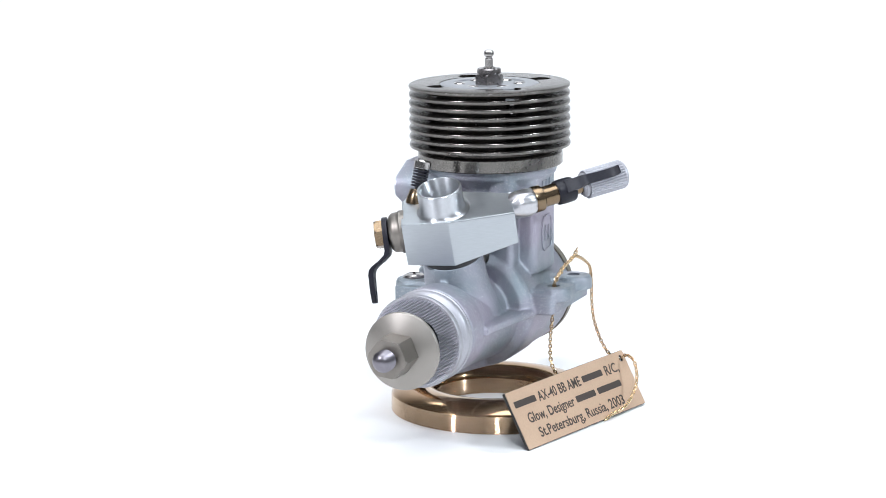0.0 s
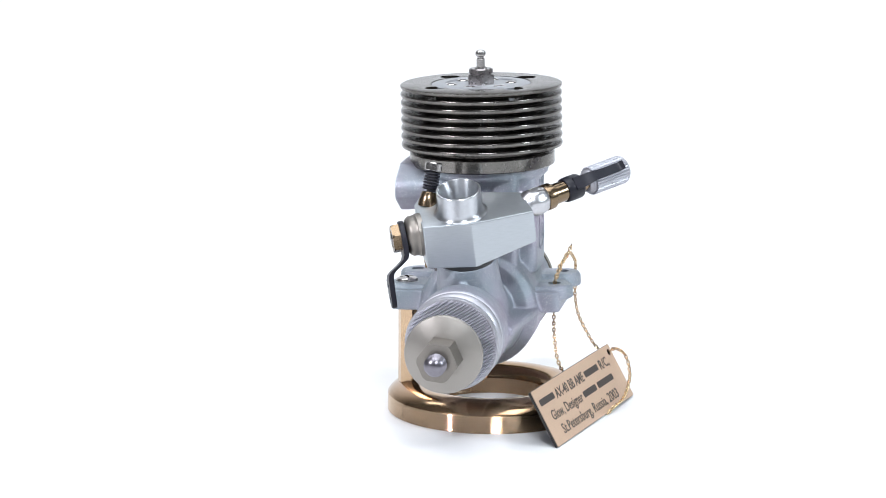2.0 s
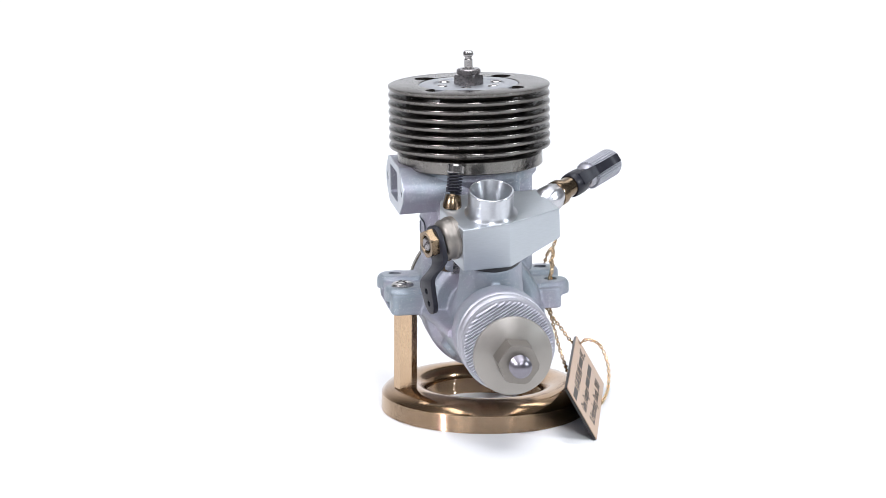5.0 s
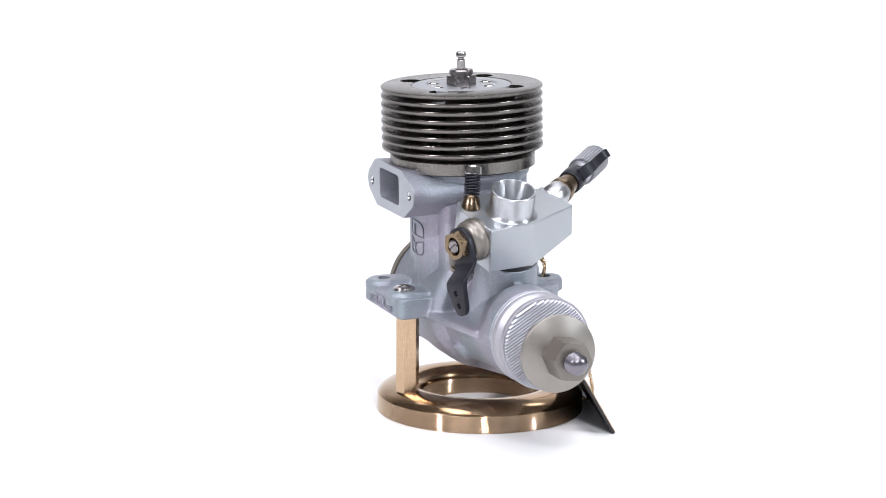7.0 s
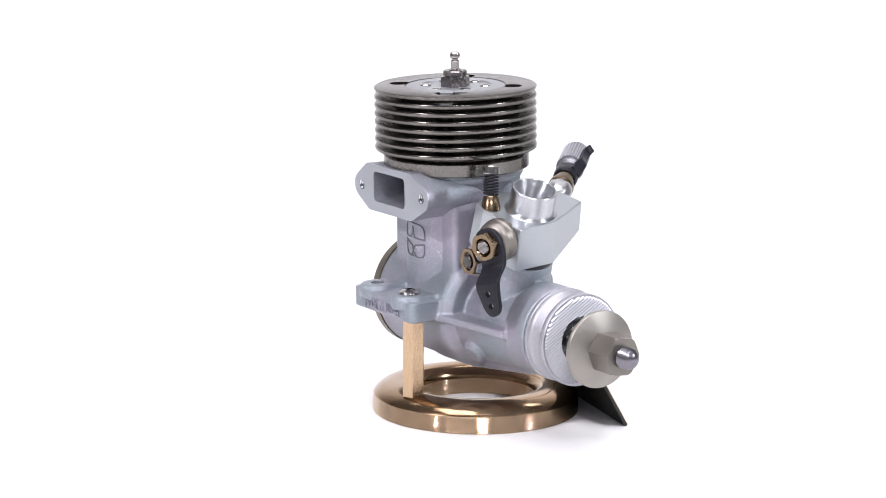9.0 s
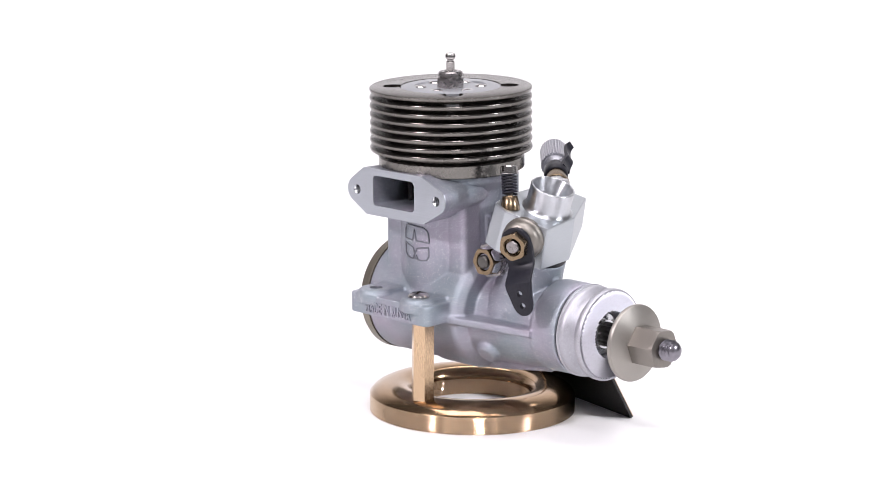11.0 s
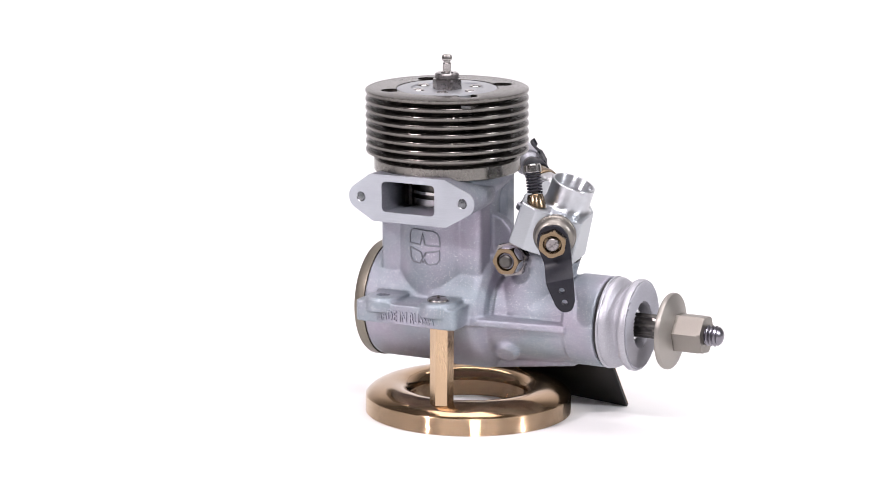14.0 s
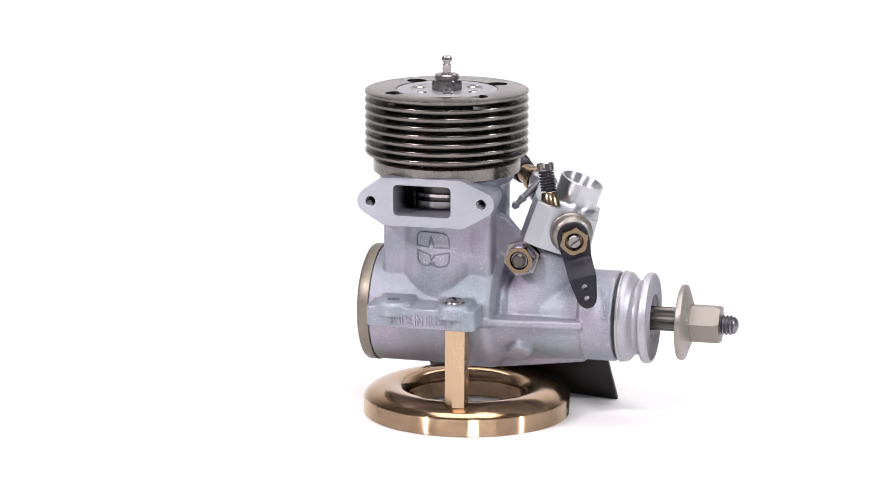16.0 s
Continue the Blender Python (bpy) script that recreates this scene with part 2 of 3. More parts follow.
# ---------------------------------------------------------------- the setting
def backdrop():
    """A white paper sweep: flat under the turntable, curving up behind it."""
    prof = [(-1.6, 0.0), (0.45, 0.0)]
    prof += [(0.45 + 0.4 * math.sin(radians(a)), 0.4 - 0.4 * math.cos(radians(a))) for a in range(6, 91, 6)]
    prof += [(0.85, 1.6)]
    bm = bmesh.new()
    rows = [[bm.verts.new((x, y, z)) for x in (-1.5, 1.5)] for y, z in prof]
    back = [[bm.verts.new((x, y + (0.004 if k > 2 else 0), z - 0.004)) for x in (-1.5, 1.5)] for k, (y, z) in enumerate(prof)]
    for a, b in ((rows, 1), (back, -1)):
        for p, q in zip(a, a[1:]):
            f = (p[0], p[1], q[1], q[0])
            bm.faces.new(f if b > 0 else f[::-1])
    for v in bm.verts:
        v.co /= U
    ob = part("backdrop", bm, PAPER)
    tagged(ob, "seamless white paper sweep under and behind the engine", "backdrop", kind="structure")


backdrop()

# ---------------------------------------------------------------- the engine
ENGINE_POSE = Matrix.Translation(place(-9.43, 1.02, -14.1)) @ pose(0, 0, 0, 1.4, 0, -14.0) @ Matrix.Translation((0, 0, 14.1 * U))
STAND_POSE = Matrix.Translation(place(-4.63, 1.55, DECK))
engine = tagged(new("model_engine"), "single-cylinder glow model engine of grey sandblasted aluminium", "model engine")
engine.empty_display_size = 0.01

# the carburettor's own frame: x along the barrel, y to the front, z up the intake
MOUTH = Vector((33.6, -0.8, 19.1))
CZ = Vector((0.337, -0.010, 0.940)).normalized()
CY = Vector((0.88, 0.345, -0.32))
CY = (CY - CZ * CY.dot(CZ)).normalized()
CX = CZ.cross(CY)
CARB = Matrix.Translation(MOUTH) @ Matrix((CX, CY, CZ)).transposed().to_4x4()
SIDE = Matrix(((1, 0, 0, 0), (0, 0, 1, 0), (0, 1, 0, 0), (0, 0, 0, 1)))
BORE = Matrix.Translation((0, -0.7, 0.4))
PORT = (-8.2, 5.9, 11.9, 19.3)


def crankcase():
    bm = bmesh.new()
    # crank chamber, front bearing housing and the waist between them
    lathe(bm, [(0, -16.4), (14.1, -16.4), (14.1, 12.6), (13.6, 14.2), (12.4, 15.2), (0, 15.2)], ALONG_X, 96)
    lathe(bm, [(0, 10), (9.0, 10), (9.0, 34.2), (10.6, 34.8), (10.95, 35.4), (10.95, 42.9), (0, 42.7)], ALONG_X, 96)
    lathe(bm, [(0, 12), (12.2, 12), (11.6, 20), (10.6, 35), (0, 35)], ALONG_X, 48, 180, 180)
    lathe(bm, [(0, 1.5), (14.5, 1.5), (14.5, 12.4), (14.0, 13.9), (0, 13.9)], ALONG_X, 96)
    prism(bm, [(8, -28.0), (15, -28.0), (35, -25.4), (35, -20), (8, -20)], -3.0, 3.0, SIDE)
    prism(bm, [(8, -15.5), (36, -12.0), (36, 12.0), (8, 15.5)], -15.2, -13.3)
    # cylinder barrel, its bolt columns and the deck below the head
    lathe(bm, [(0, -10), (12.5, -10), (12.5, 12), (13.2, 15), (16.2, 17.6), (16.6, 21.2), (0, 21.2)], BORE, 96)
    lathe(bm, [(0, -8), (17.0, -7), (14.6, -3.2), (13.2, 0.0), (12.5, 3.0), (0, 3)], BORE @ Matrix.Diagonal((1, 0.58, 1, 1)), 64)
    for x in (-10.6, 10.6):
        for y0, y1 in ((-10.4, -4), (4, 9.6)):
            prism(bm, rounded(x - 2.9, x + 2.9, y0, y1, 1.3), -7, 19)
    # transfer passage on the far side and at the rear
    prism(bm, rounded(-7.5, 7.5, 8, 13.5, 2.0), -6, 17, taper=1.02)
    # mounting lugs with raised bosses
    for s in (-1, 1):
        y0, y1 = (-22.2, -8) if s < 0 else (8, 19.7)
        prism(bm, rounded(-14.6, 12.3, y0, y1, 1.7), -14.9, -9.9)
        for x in (-8.3, 6.5):
            lathe(bm, [(0, -12), (4.6, -12), (4.5, -9.4), (3.9, -8.6), (0, -8.6)], Matrix.Translation((x, -18.9 if s < 0 else 17.8, 0)), 32)
            box(bm, x - 4.2, x + 4.2, min(s * 12, s * 18.9), max(s * 12, s * 18.9), -12, -8.8)
    # intake boss and its webs
    lathe(bm, [(0, -34), (9.4, -34), (7.8, -27), (7.3, -21), (7.2, -18.0), (0, -18.0)], CARB @ Matrix.Translation((0.4, 0.4, 0)), 64)
    prism(bm, [(9, 11), (15.0, 8.8), (21.5, 1.5), (26, -4), (26, -12), (9, -12)], -1.6, 1.6, SIDE)
    prism(bm, [(30, -2), (32.5, -3), (38, -4.6), (38, -9), (28, -9)], -0.9, 0.9, SIDE)
    lathe(bm, [(0, -10.6), (3.3, -10.6), (3.7, -7), (3.7, 2), (2.8, 4.6), (0, 4.8)], axis((20.5, 0, 0.7), (0, 1, 0)), 32)
    # drain boss low on the waist
    lathe(bm, [(0, 0), (3.2, -1), (2.9, 1.2), (2.2, 1.9), (0, 2.0)], axis((20, -8.6, -21.4), (0.1, -0.80, -0.60)), 24)
    ob = part("crankcase", bm, CAST, engine, "sandblasted grey cast crankcase")
    mod = ob.modifiers.new("skin", "REMESH")
    mod.mode, mod.voxel_size = "VOXEL", 0.30 * U
    mod = ob.modifiers.new("soften", "SMOOTH")
    mod.iterations, mod.factor = 9, 0.5
    bpy.context.view_layer.update()
    settle(ob, CAST, 60)
    x0, x1, z0, z1 = PORT
    cuts = [prism(bmesh.new(), rounded(x0, x1, z0, z1, 1.1), -24, -4, SIDE)]
    for s in (-1, 1):
        for x in (-8.3, 6.5):
            cuts.append(lathe(bmesh.new(), [(0, -20), (1.6, -20), (1.6, -5), (0, -5)], Matrix.Translation((x, -18.9 if s < 0 else 17.8, 0)), 24))
    cut(ob, cuts, CAST, 60)
    # raised cast lettering and the emblem's outline
    facing = axis((0, 0, 0), (0, -1, 0), (1, 0, 0))
    lettering("cast_lettering", "MADE IN RUSSIA", 3.6, Matrix.Translation((-8.6, -22.16, -13.9)) @ facing, CAST, ob, 0.42, 15.6)
    skin = BVHTree.FromPolygons([v.co / U for v in ob.data.vertices], [p.vertices[:] for p in ob.data.polygons])

    def laid(path, side):
        """Lays a line (x, z) on the casting's wall, seen from y = side."""
        out = []
        for (a, b), (c, d) in zip(path, path[1:] + path[-1:]):
            for k in range(4 if (a, b) != (c, d) else 1):
                x, z = a + (c - a) * k / 4, b + (d - b) * k / 4
                hit = skin.ray_cast(Vector((x, side, z)), Vector((0, -side, 0)).normalized())[0]
                out.append((x, hit.y + (0.08 if side > 0 else -0.08), z))
        return out

    em = bmesh.new()
    upper = [(-4.05, 0.68), (-1.04, 0.55), (-0.36, 3.2), (0.26, 0.55), (4.05, 0.4), (3.9, 2.6), (3.4, 3.5), (2.4, 4.0), (-2.6, 4.25), (-3.6, 3.8), (-4.0, 3.0)]
    lower = [(-3.95, -0.3), (-0.8, -1.3), (-0.3, -2.8), (0.5, -1.3), (3.95, -0.68), (3.9, -3.0), (3.3, -3.9), (1.6, -4.2), (0.6, -4.0), (0.25, -3.1), (-0.2, -3.9), (-0.6, -3.1),
             (-1.0, -4.0), (-3.0, -3.8), (-3.8, -2.8)]
    for ring in (upper, lower):
        tube(em, laid([(a - 0.2, b + 2.7) for a, b in ring + ring[:1]], -40), 0.2, 6)
    part("cast_emblem", em, CASTSHADE, ob)
    tag = bmesh.new()
    oval = rounded(-3.3, 3.3, -4.2, 4.2, 2.0)
    tube(tag, laid([(a - 0.5, b + 3.2) for a, b in oval + oval[:1]], 40), 0.28, 6)
    for path in ([(1.2, 1.4), (1.2, 5.0)], [(-1.2, 1.4), (-1.2, 5.0)]):
        tube(tag, laid([(a - 0.5, b) for a, b in path], 40), 0.24, 6)
    part("cast_emblem", tag, CAST, ob)
    mark = bmesh.new()
    for path in ([(2.6, 13.4), (2.6, 16.4)], [(0.2, 13.5), (0.2, 16.5)], [(-2.2, 13.6), (-2.2, 16.6)]):
        tube(mark, laid(path, 40), 0.3, 6)
    part("cast_mark", mark, CAST, ob)


def exhaust():
    x0, x1, z0, z1 = PORT
    outline = []
    for cx, cz, r, a0, a1 in ((-13.8, 15.1, 3.25, 130, 230), (-10.2, 10.7, 1.3, 230, 280), (8.6, 10.8, 1.3, 265, 310), (13.2, 15.6, 3.2, -50, 50),
                              (8.2, 19.7, 1.3, 50, 95), (-10.9, 19.6, 1.3, 85, 130)):
        outline += [(cx + r * math.cos(radians(a0 + (a1 - a0) * k / 6)), cz + r * math.sin(radians(a0 + (a1 - a0) * k / 6))) for k in range(7)]
    back = axis((0, 0, 0), (0, -1, 0), (1, 0, 0))
    bm = bmesh.new()
    rows = []
    for y, sx, sz in ((1.5, 0.80, 0.86), (5, 0.91, 0.94), (10, 0.96, 0.975), (15.5, 0.975, 0.985), (17.2, 0.995, 0.995), (19.25, 1, 1)):
        rows.append([bm.verts.new((-0.5 + (a + 0.5) * sx, -y, 15.5 + (b - 15.5) * sz)) for a, b in outline])
    for a, b in zip(rows, rows[1:]):
        for k in range(len(a)):
            j = (k + 1) % len(a)
            bm.faces.new((a[k], a[j], b[j], b[k]))
    bm.faces.new(rows[0])
    bm.faces.new(rows[-1][::-1])
    stack = part("exhaust_duct", bm, CAST, engine, "short cast exhaust stack", 40)
    holes = lambda low: [prism(bmesh.new(), rounded(x0, x1, z0, z1, 1.1), -24, -2, SIDE)] + [
        lathe(bmesh.new(), [(0, low), (1.25, low), (1.25, 24), (0, 24)], back @ Matrix.Translation((cx, cz, 0)), 20) for cx, cz in ((-13.8, 15.1), (13.2, 15.6))]
    cut(stack, holes(13), CAST, 40)
    bm = bmesh.new()
    prism(bm, outline, 19.25, 19.5, back)
    bevel(bm, 0.06, 1, 60)
    face = part("exhaust_flange", bm, BRUSHED, stack, "bare brushed flange face")
    cut(face, holes(13), BRUSHED, 40)
    for cx, cz in ((-13.8, 15.1), (13.2, 15.6)):
        bm = bmesh.new()
        lathe(bm, [(1.3, 19.4)] + [(1.02 if k % 2 else 1.2, 19.3 - 0.3 * k) for k in range(12)] + [(1.3, 15.6)], back @ Matrix.Translation((cx, cz, 0)), 24, closed=True)
        part("threaded_hole", bm, BRIGHT, face, "bright threaded hole")
    # piston and rings behind the port
    bm = bmesh.new()
    lathe(bm, [(0, 8), (8.6, 8), (8.6, 17.5), (0, 17.5)], BORE, 64)
    piston = part("piston", bm, DARKSTEEL, engine, "dark steel piston behind the port")
    for low, high in ((11.6, 13.3), (14.4, 15.1)):
        bm = bmesh.new()
        lathe(bm, [(8.0, low), (9.6, low), (9.6, high), (8.0, high)], BORE, 64, closed=True)
        part("piston_ring", bm, STEEL, piston, "bright piston ring")
    bm = bmesh.new()
    lathe(bm, [(9.9, 8), (10.8, 8), (10.8, 19), (9.9, 19)], BORE, 64, -57, 294, closed=True)
    part("cylinder_liner", bm, DARKSTEEL, engine, "dark cylinder liner with port")


def backplate():
    bm = bmesh.new()
    lathe(bm, [(0, -19.3), (13.3, -19.3), (14.0, -19.0), (14.3, -18.5), (14.3, -16.3), (0, -16.3)], ALONG_X, 96)
    part("backplate", bm, BACK, engine, "round warm-grey machined backplate")


def head():
    bm = bmesh.new()
    prof = [(0, 38.2), (12.2, 38.2), (12.2, 39.1), (12.4, 39.3), (19.35, 39.3)]
    for k in range(8):
        top = 39.3 - 2.05 * k
        prof += [(19.7, top - 0.2), (19.7, top - 0.75), (19.6, top - 0.95), (15.4, top - 1.1), (15.4, top - 2.0), (19.6, top - 2.06)] if k < 7 else [(19.7, top - 0.2), (19.7, top - 0.75), (19.6, top - 0.95), (15.8, top - 1.1)]
    prof += [(15.8, 22.9), (17.5, 22.8), (17.7, 22.5), (17.7, 19.6), (17.4, 19.4), (0, 19.4)]
    lathe(bm, prof, BORE, 128)
    ob = part("cylinder_head", bm, HEADBLACK, engine, "finned dark anodised cylinder head", 30)
    cut(ob, [lathe(bmesh.new(), [(0, 24), (2.45, 24), (2.45, 42), (0, 42)], BORE @ Matrix.Translation((x, y, 0)), 24) for x in (-10.2, 10.2) for y in (-9.6, 9.6)], HEADBLACK, 30)
    for x in (-10.2, 10.2):
        for y in (-9.6, 9.6):
            bm = bmesh.new()
            lathe(bm, [(0, 24.1)] + [(1.7 if k % 2 else 1.35, 24.1 + 0.35 * k) for k in range(36)] + [(1.4, 36.9), (0.9, 36.9), (0.9, 35.8), (0, 35.8)], BORE @ Matrix.Translation((x, y, 0)), 24)
            part("head_bolt", bm, BOLT, ob, "dark threaded bolt deep in its hole")
    for k in range(8):
        top = 39.3 - 2.05 * k
        bm = bmesh.new()
        lathe(bm, [(19.5, top - 0.24), (19.76, top - 0.26), (19.76, top - 0.72), (19.5, top - 0.76)], BORE, 128, closed=True)
        part("fin_edge", bm, FINEDGE, ob, "bare turned fin edge")
    bm = bmesh.new()
    lathe(bm, [(17.2, 19.5), (17.6, 19.55), (17.78, 19.7), (17.78, 22.4), (17.6, 22.6), (17.2, 22.65)], BORE, 128, closed=True)
    part("base_band", bm, FINEDGE, ob, "bare turned band below the fins")
    bm = bmesh.new()
    lathe(bm, [(0, 38.0), (12.1, 38.0), (12.1, 39.1), (11.6, 39.3), (8.8, 39.35), (8.4, 39.0), (0, 39.0)], BORE, 96)
    button = part("head_button", bm, BUTTON, ob, "silver clamp button in the head")
    for k in range(6):
        a = radians(-13 + 60 * k)
        m = BORE @ Matrix.Translation((7.4 * math.cos(a), 7.4 * math.sin(a), 0))
        bm = bmesh.new()
        lathe(bm, [(0, 38.5), (1.5, 38.5), (1.5, 39.1), (1.25, 39.35), (0.8, 39.3), (0.8, 38.8), (0, 38.8)], m, 20)
        part("screw", bm, STEEL, button)
    # glow plug
    bm = bmesh.new()
    hexnut(bm, 3.6, 12, 38.9, 41.4, BORE, 0.5)
    lathe(bm, [(0, 41.4), (2.6, 41.4), (2.6, 41.6), (2.95, 41.7), (2.95, 42.6), (2.6, 42.9), (0, 42.9)], BORE, 40)
    plug = part("glow_plug", bm, DARKSTEEL, engine, "glow plug with hexagon base")
    finish(plug.data, PLUGSTEEL)
    bm = bmesh.new()
    lathe(bm, [(0, 42.8), (1.5, 42.8), (1.5, 43.1), (1.05, 43.3), (1.05, 45.1), (0.8, 45.4), (0.8, 45.7), (1.25, 46.0), (1.3, 46.6), (1.1, 47.1), (0.7, 47.35), (0, 47.4)], BORE, 28)
    part("terminal", bm, STEEL, plug, "polished plug terminal")


def propeller_drive():
    bm = bmesh.new()
    lathe(bm, [(0, 42.5), (10.3, 42.5), (10.3, 43.5), (0, 43.5)], ALONG_X, 64)
    part("oil_seal", bm, RUBBER, engine)
    bm = bmesh.new()
    lathe(bm, [(4.6, 43.6), (10.8, 43.6), (11.05, 43.75), (11.05, 44.1), (10.8, 44.3), (10.9, 45.2), (10.5, 46.0), (9.5, 46.7), (9.0, 47.5), (9.1, 48.2), (9.9, 49.0),
               (10.7, 49.2), (10.95, 49.6), (10.95, 50.6), (10.75, 51.0), (5.7, 51.0), (5.5, 50.7), (5.4, 48), (4.6, 47.5)], ALONG_X, 96, closed=True)
    driver = part("propeller_driver", bm, SATIN, engine, "satin aluminium drive washer with groove", 40)
    # straight parallel ridges milled across the flat face
    bm = bmesh.new()
    lean = radians(30)
    pitch = 0.66
    for k in range(-15, 16):
        d = k * pitch
        out = math.sqrt(10.3 ** 2 - d * d) if abs(d) < 10.3 else 0
        inn = math.sqrt(5.7 ** 2 - d * d) if abs(d) < 5.7 else 0
        for a, b in (((-out, -inn), (inn, out)) if inn else ((-out, out),)):
            rows = []
            for u in (a, b):
                rows.append([bm.verts.new(ALONG_X @ Vector((u * math.cos(lean) - v * math.sin(lean), u * math.sin(lean) + v * math.cos(lean), h)))
                             for v, h in ((d - 0.33, 50.95), (d, 51.4), (d + 0.33, 50.95))])
            for j in range(3):
                bm.faces.new((rows[0][j], rows[0][(j + 1) % 3], rows[1][(j + 1) % 3], rows[1][j]))
            bm.faces.new(rows[0])
            bm.faces.new(rows[1][::-1])
    tagged(part("knurled_face", bm, KNURL, driver, "sharply ridged front face", 20), kind="stuff")
    bm = bmesh.new()
    lathe(bm, [(2.95, 45), (5.2, 45), (5.2, 48.2), (4.9, 48.4), (3.6, 47.6), (3.4, 49.6), (2.95, 49.6)], ALONG_X, 48, closed=True)
    part("taper_collet", bm, BRIGHT, driver, "bright split taper collet")
    bm = bmesh.new()
    star = []
    for k in range(32):
        r = 2.9 if k % 2 else 2.65
        star.append((r * math.cos(2 * math.pi * k / 32), r * math.sin(2 * math.pi * k / 32)))
    prism(bm, star, 44, 58, ALONG_X)
    shaft = part("crankshaft", bm, DARKSTEEL, engine, "splined dark steel crankshaft end")
    # washer, nut and thread hang a little low on the loose end
    loose = Matrix.Translation((0.6, -0.35, -0.5)) @ ALONG_X
    bm = bmesh.new()
    lathe(bm, [(0, 62), (2.2, 62)] + [(2.5 if k % 2 else 2.0, 66.2 + 0.45 * k) for k in range(9)] + [(2.2, 70.1), (1.7, 70.7), (0.9, 71.1), (0, 71.2)], loose, 40)
    part("threaded_end", bm, TIP, shaft, "threaded shaft end with polished tip")
    bm = bmesh.new()
    lathe(bm, [(2.9, 57.1), (8.5, 57.1), (8.9, 57.25), (9.1, 57.6), (9.1, 58.2), (8.95, 58.5), (5.2, 59.9), (2.9, 59.9)], loose, 96, closed=True)
    part("propeller_washer", bm, TURNEDGREY, engine, "thick warm-grey propeller washer", pivot=(0.6, -0.35, -14.6))
    bm = bmesh.new()
    hexnut(bm, 4.9, -8, 59.6, 67.0, loose, 1.1)
    part("propeller_nut", bm, TITAN, engine, "hexagonal propeller nut")


def carburettor():
    bm = bmesh.new()
    plan = [(-9.9, -6.6), (-9.9, 4.7), (1.3, 6.8), (16.8, 3.5), (15.9, -6.4), (1.3, -9.3), (-2.0, -10.2), (-7.9, -10.2)]
    flare = (0, 0.8, 1.4, 1.0, 0, 0, 0, 0)
    low = [bm.verts.new(CARB @ Vector((x, y + f, -16.9 - 0.03 * min(0.0, x - 1.3) + 0.13 * max(0.0, x - 1.3)))) for (x, y), f in zip(plan, flare)]
    high = [bm.verts.new(CARB @ Vector((x, y, -5.9 - 0.09 * max(0.0, x - 1.3)))) for x, y in plan]
    for k in range(len(plan)):
        j = (k + 1) % len(plan)
        bm.faces.new((low[k], low[j], high[j], high[k]))
    bmesh.ops.triangulate(bm, faces=[bm.faces.new(low[::-1]), bm.faces.new(high)])
    bmesh.ops.recalc_face_normals(bm, faces=bm.faces)
    bevel(bm, 0.30, 2, 5)
    body = part("carburettor_body", bm, MILLED, engine, "milled aluminium carburettor block", 4)
    cut(body, [lathe(bmesh.new(), [(0, -14.5), (3.7, -14.5), (3.7, -4), (0, -4)], CARB, 40)], MILLED, 4)
    bm = bmesh.new()
    lathe(bm, [(6.4, -6.0), (5.8, -5.75), (5.45, -5.2), (5.3, -4.4), (5.3, -0.15), (5.15, 0.0), (4.85, 0.0), (4.7, -0.2), (3.7, -5.5), (3.65, -9), (4.4, -9), (4.6, -6.4)], CARB, 72, closed=True)
    part("intake_throat", bm, TURNEDBRIGHT, body, "turned bell-mouth air intake")
    bm = bmesh.new()
    lathe(bm, [(0, -18.2), (7.0, -18.2), (7.2, -17.8), (7.2, -17.1), (7.0, -16.7), (0, -16.7)], CARB @ Matrix.Translation((0.4, 0.4, 0)), 48)
    part("rubber_seal", bm, RUBBER, body)
    # throttle barrel, arm and nut
    barrel = CARB @ axis((-9.9, -0.4, -10.5), (-1, 0, 0), (0, 1, 0))
    bm = bmesh.new()
    lathe(bm, [(0, -0.5), (5.1, -0.5), (5.1, 0.7), (4.9, 0.9), (4.75, 1.6), (4.75, 2.3), (4.4, 2.9), (3.9, 3.3), (3.2, 3.55), (0, 3.6)], barrel, 56)
    part("throttle_barrel", bm, TITAN, body, "warm-grey throttle barrel end")
    # the arm: x to the front, y down along it
    arm = CARB @ Matrix.Translation((-9.9, -0.4, -10.5)) @ Matrix(((0, 0, -1, 0), (0.85, 0.52, 0, 0), (0.52, -0.85, 0, 0), (0, 0, 0, 1)))
    bm = bmesh.new()
    rows = []
    for s, w, h in ((-3.9, 0.9, 3.7), (-3.4, 2.2, 3.7), (-2.4, 3.1, 3.7), (-1, 3.7, 3.7), (1.5, 3.8, 3.7), (4.2, 3.4, 3.7), (5.2, 3.3, 4.1), (6.4, 3.3, 5.6), (7.4, 3.3, 7.2),
                    (8.2, 3.3, 8.0), (9.4, 3.15, 8.3), (12.5, 2.6, 8.4), (13.8, 2.4, 8.4), (14.8, 2.0, 8.4), (15.5, 1.5, 8.4), (15.9, 1.0, 8.4), (16.1, 0.5, 8.4)):
        rows.append([bm.verts.new(arm @ Vector((x, s, h + d))) for x, d in ((-w, 0), (w, 0), (w, 1.25), (-w, 1.25))])
    for a, b in zip(rows, rows[1:]):
        for k in range(4):
            bm.faces.new((a[k], a[(k + 1) % 4], b[(k + 1) % 4], b[k]))
    bm.faces.new(rows[0][::-1])
    bm.faces.new(rows[-1])
    bmesh.ops.recalc_face_normals(bm, faces=bm.faces)
    bevel(bm, 0.35, 2, 50)
    lever = part("throttle_arm", bm, BLACK, body, "black bent throttle arm with two holes", 30)
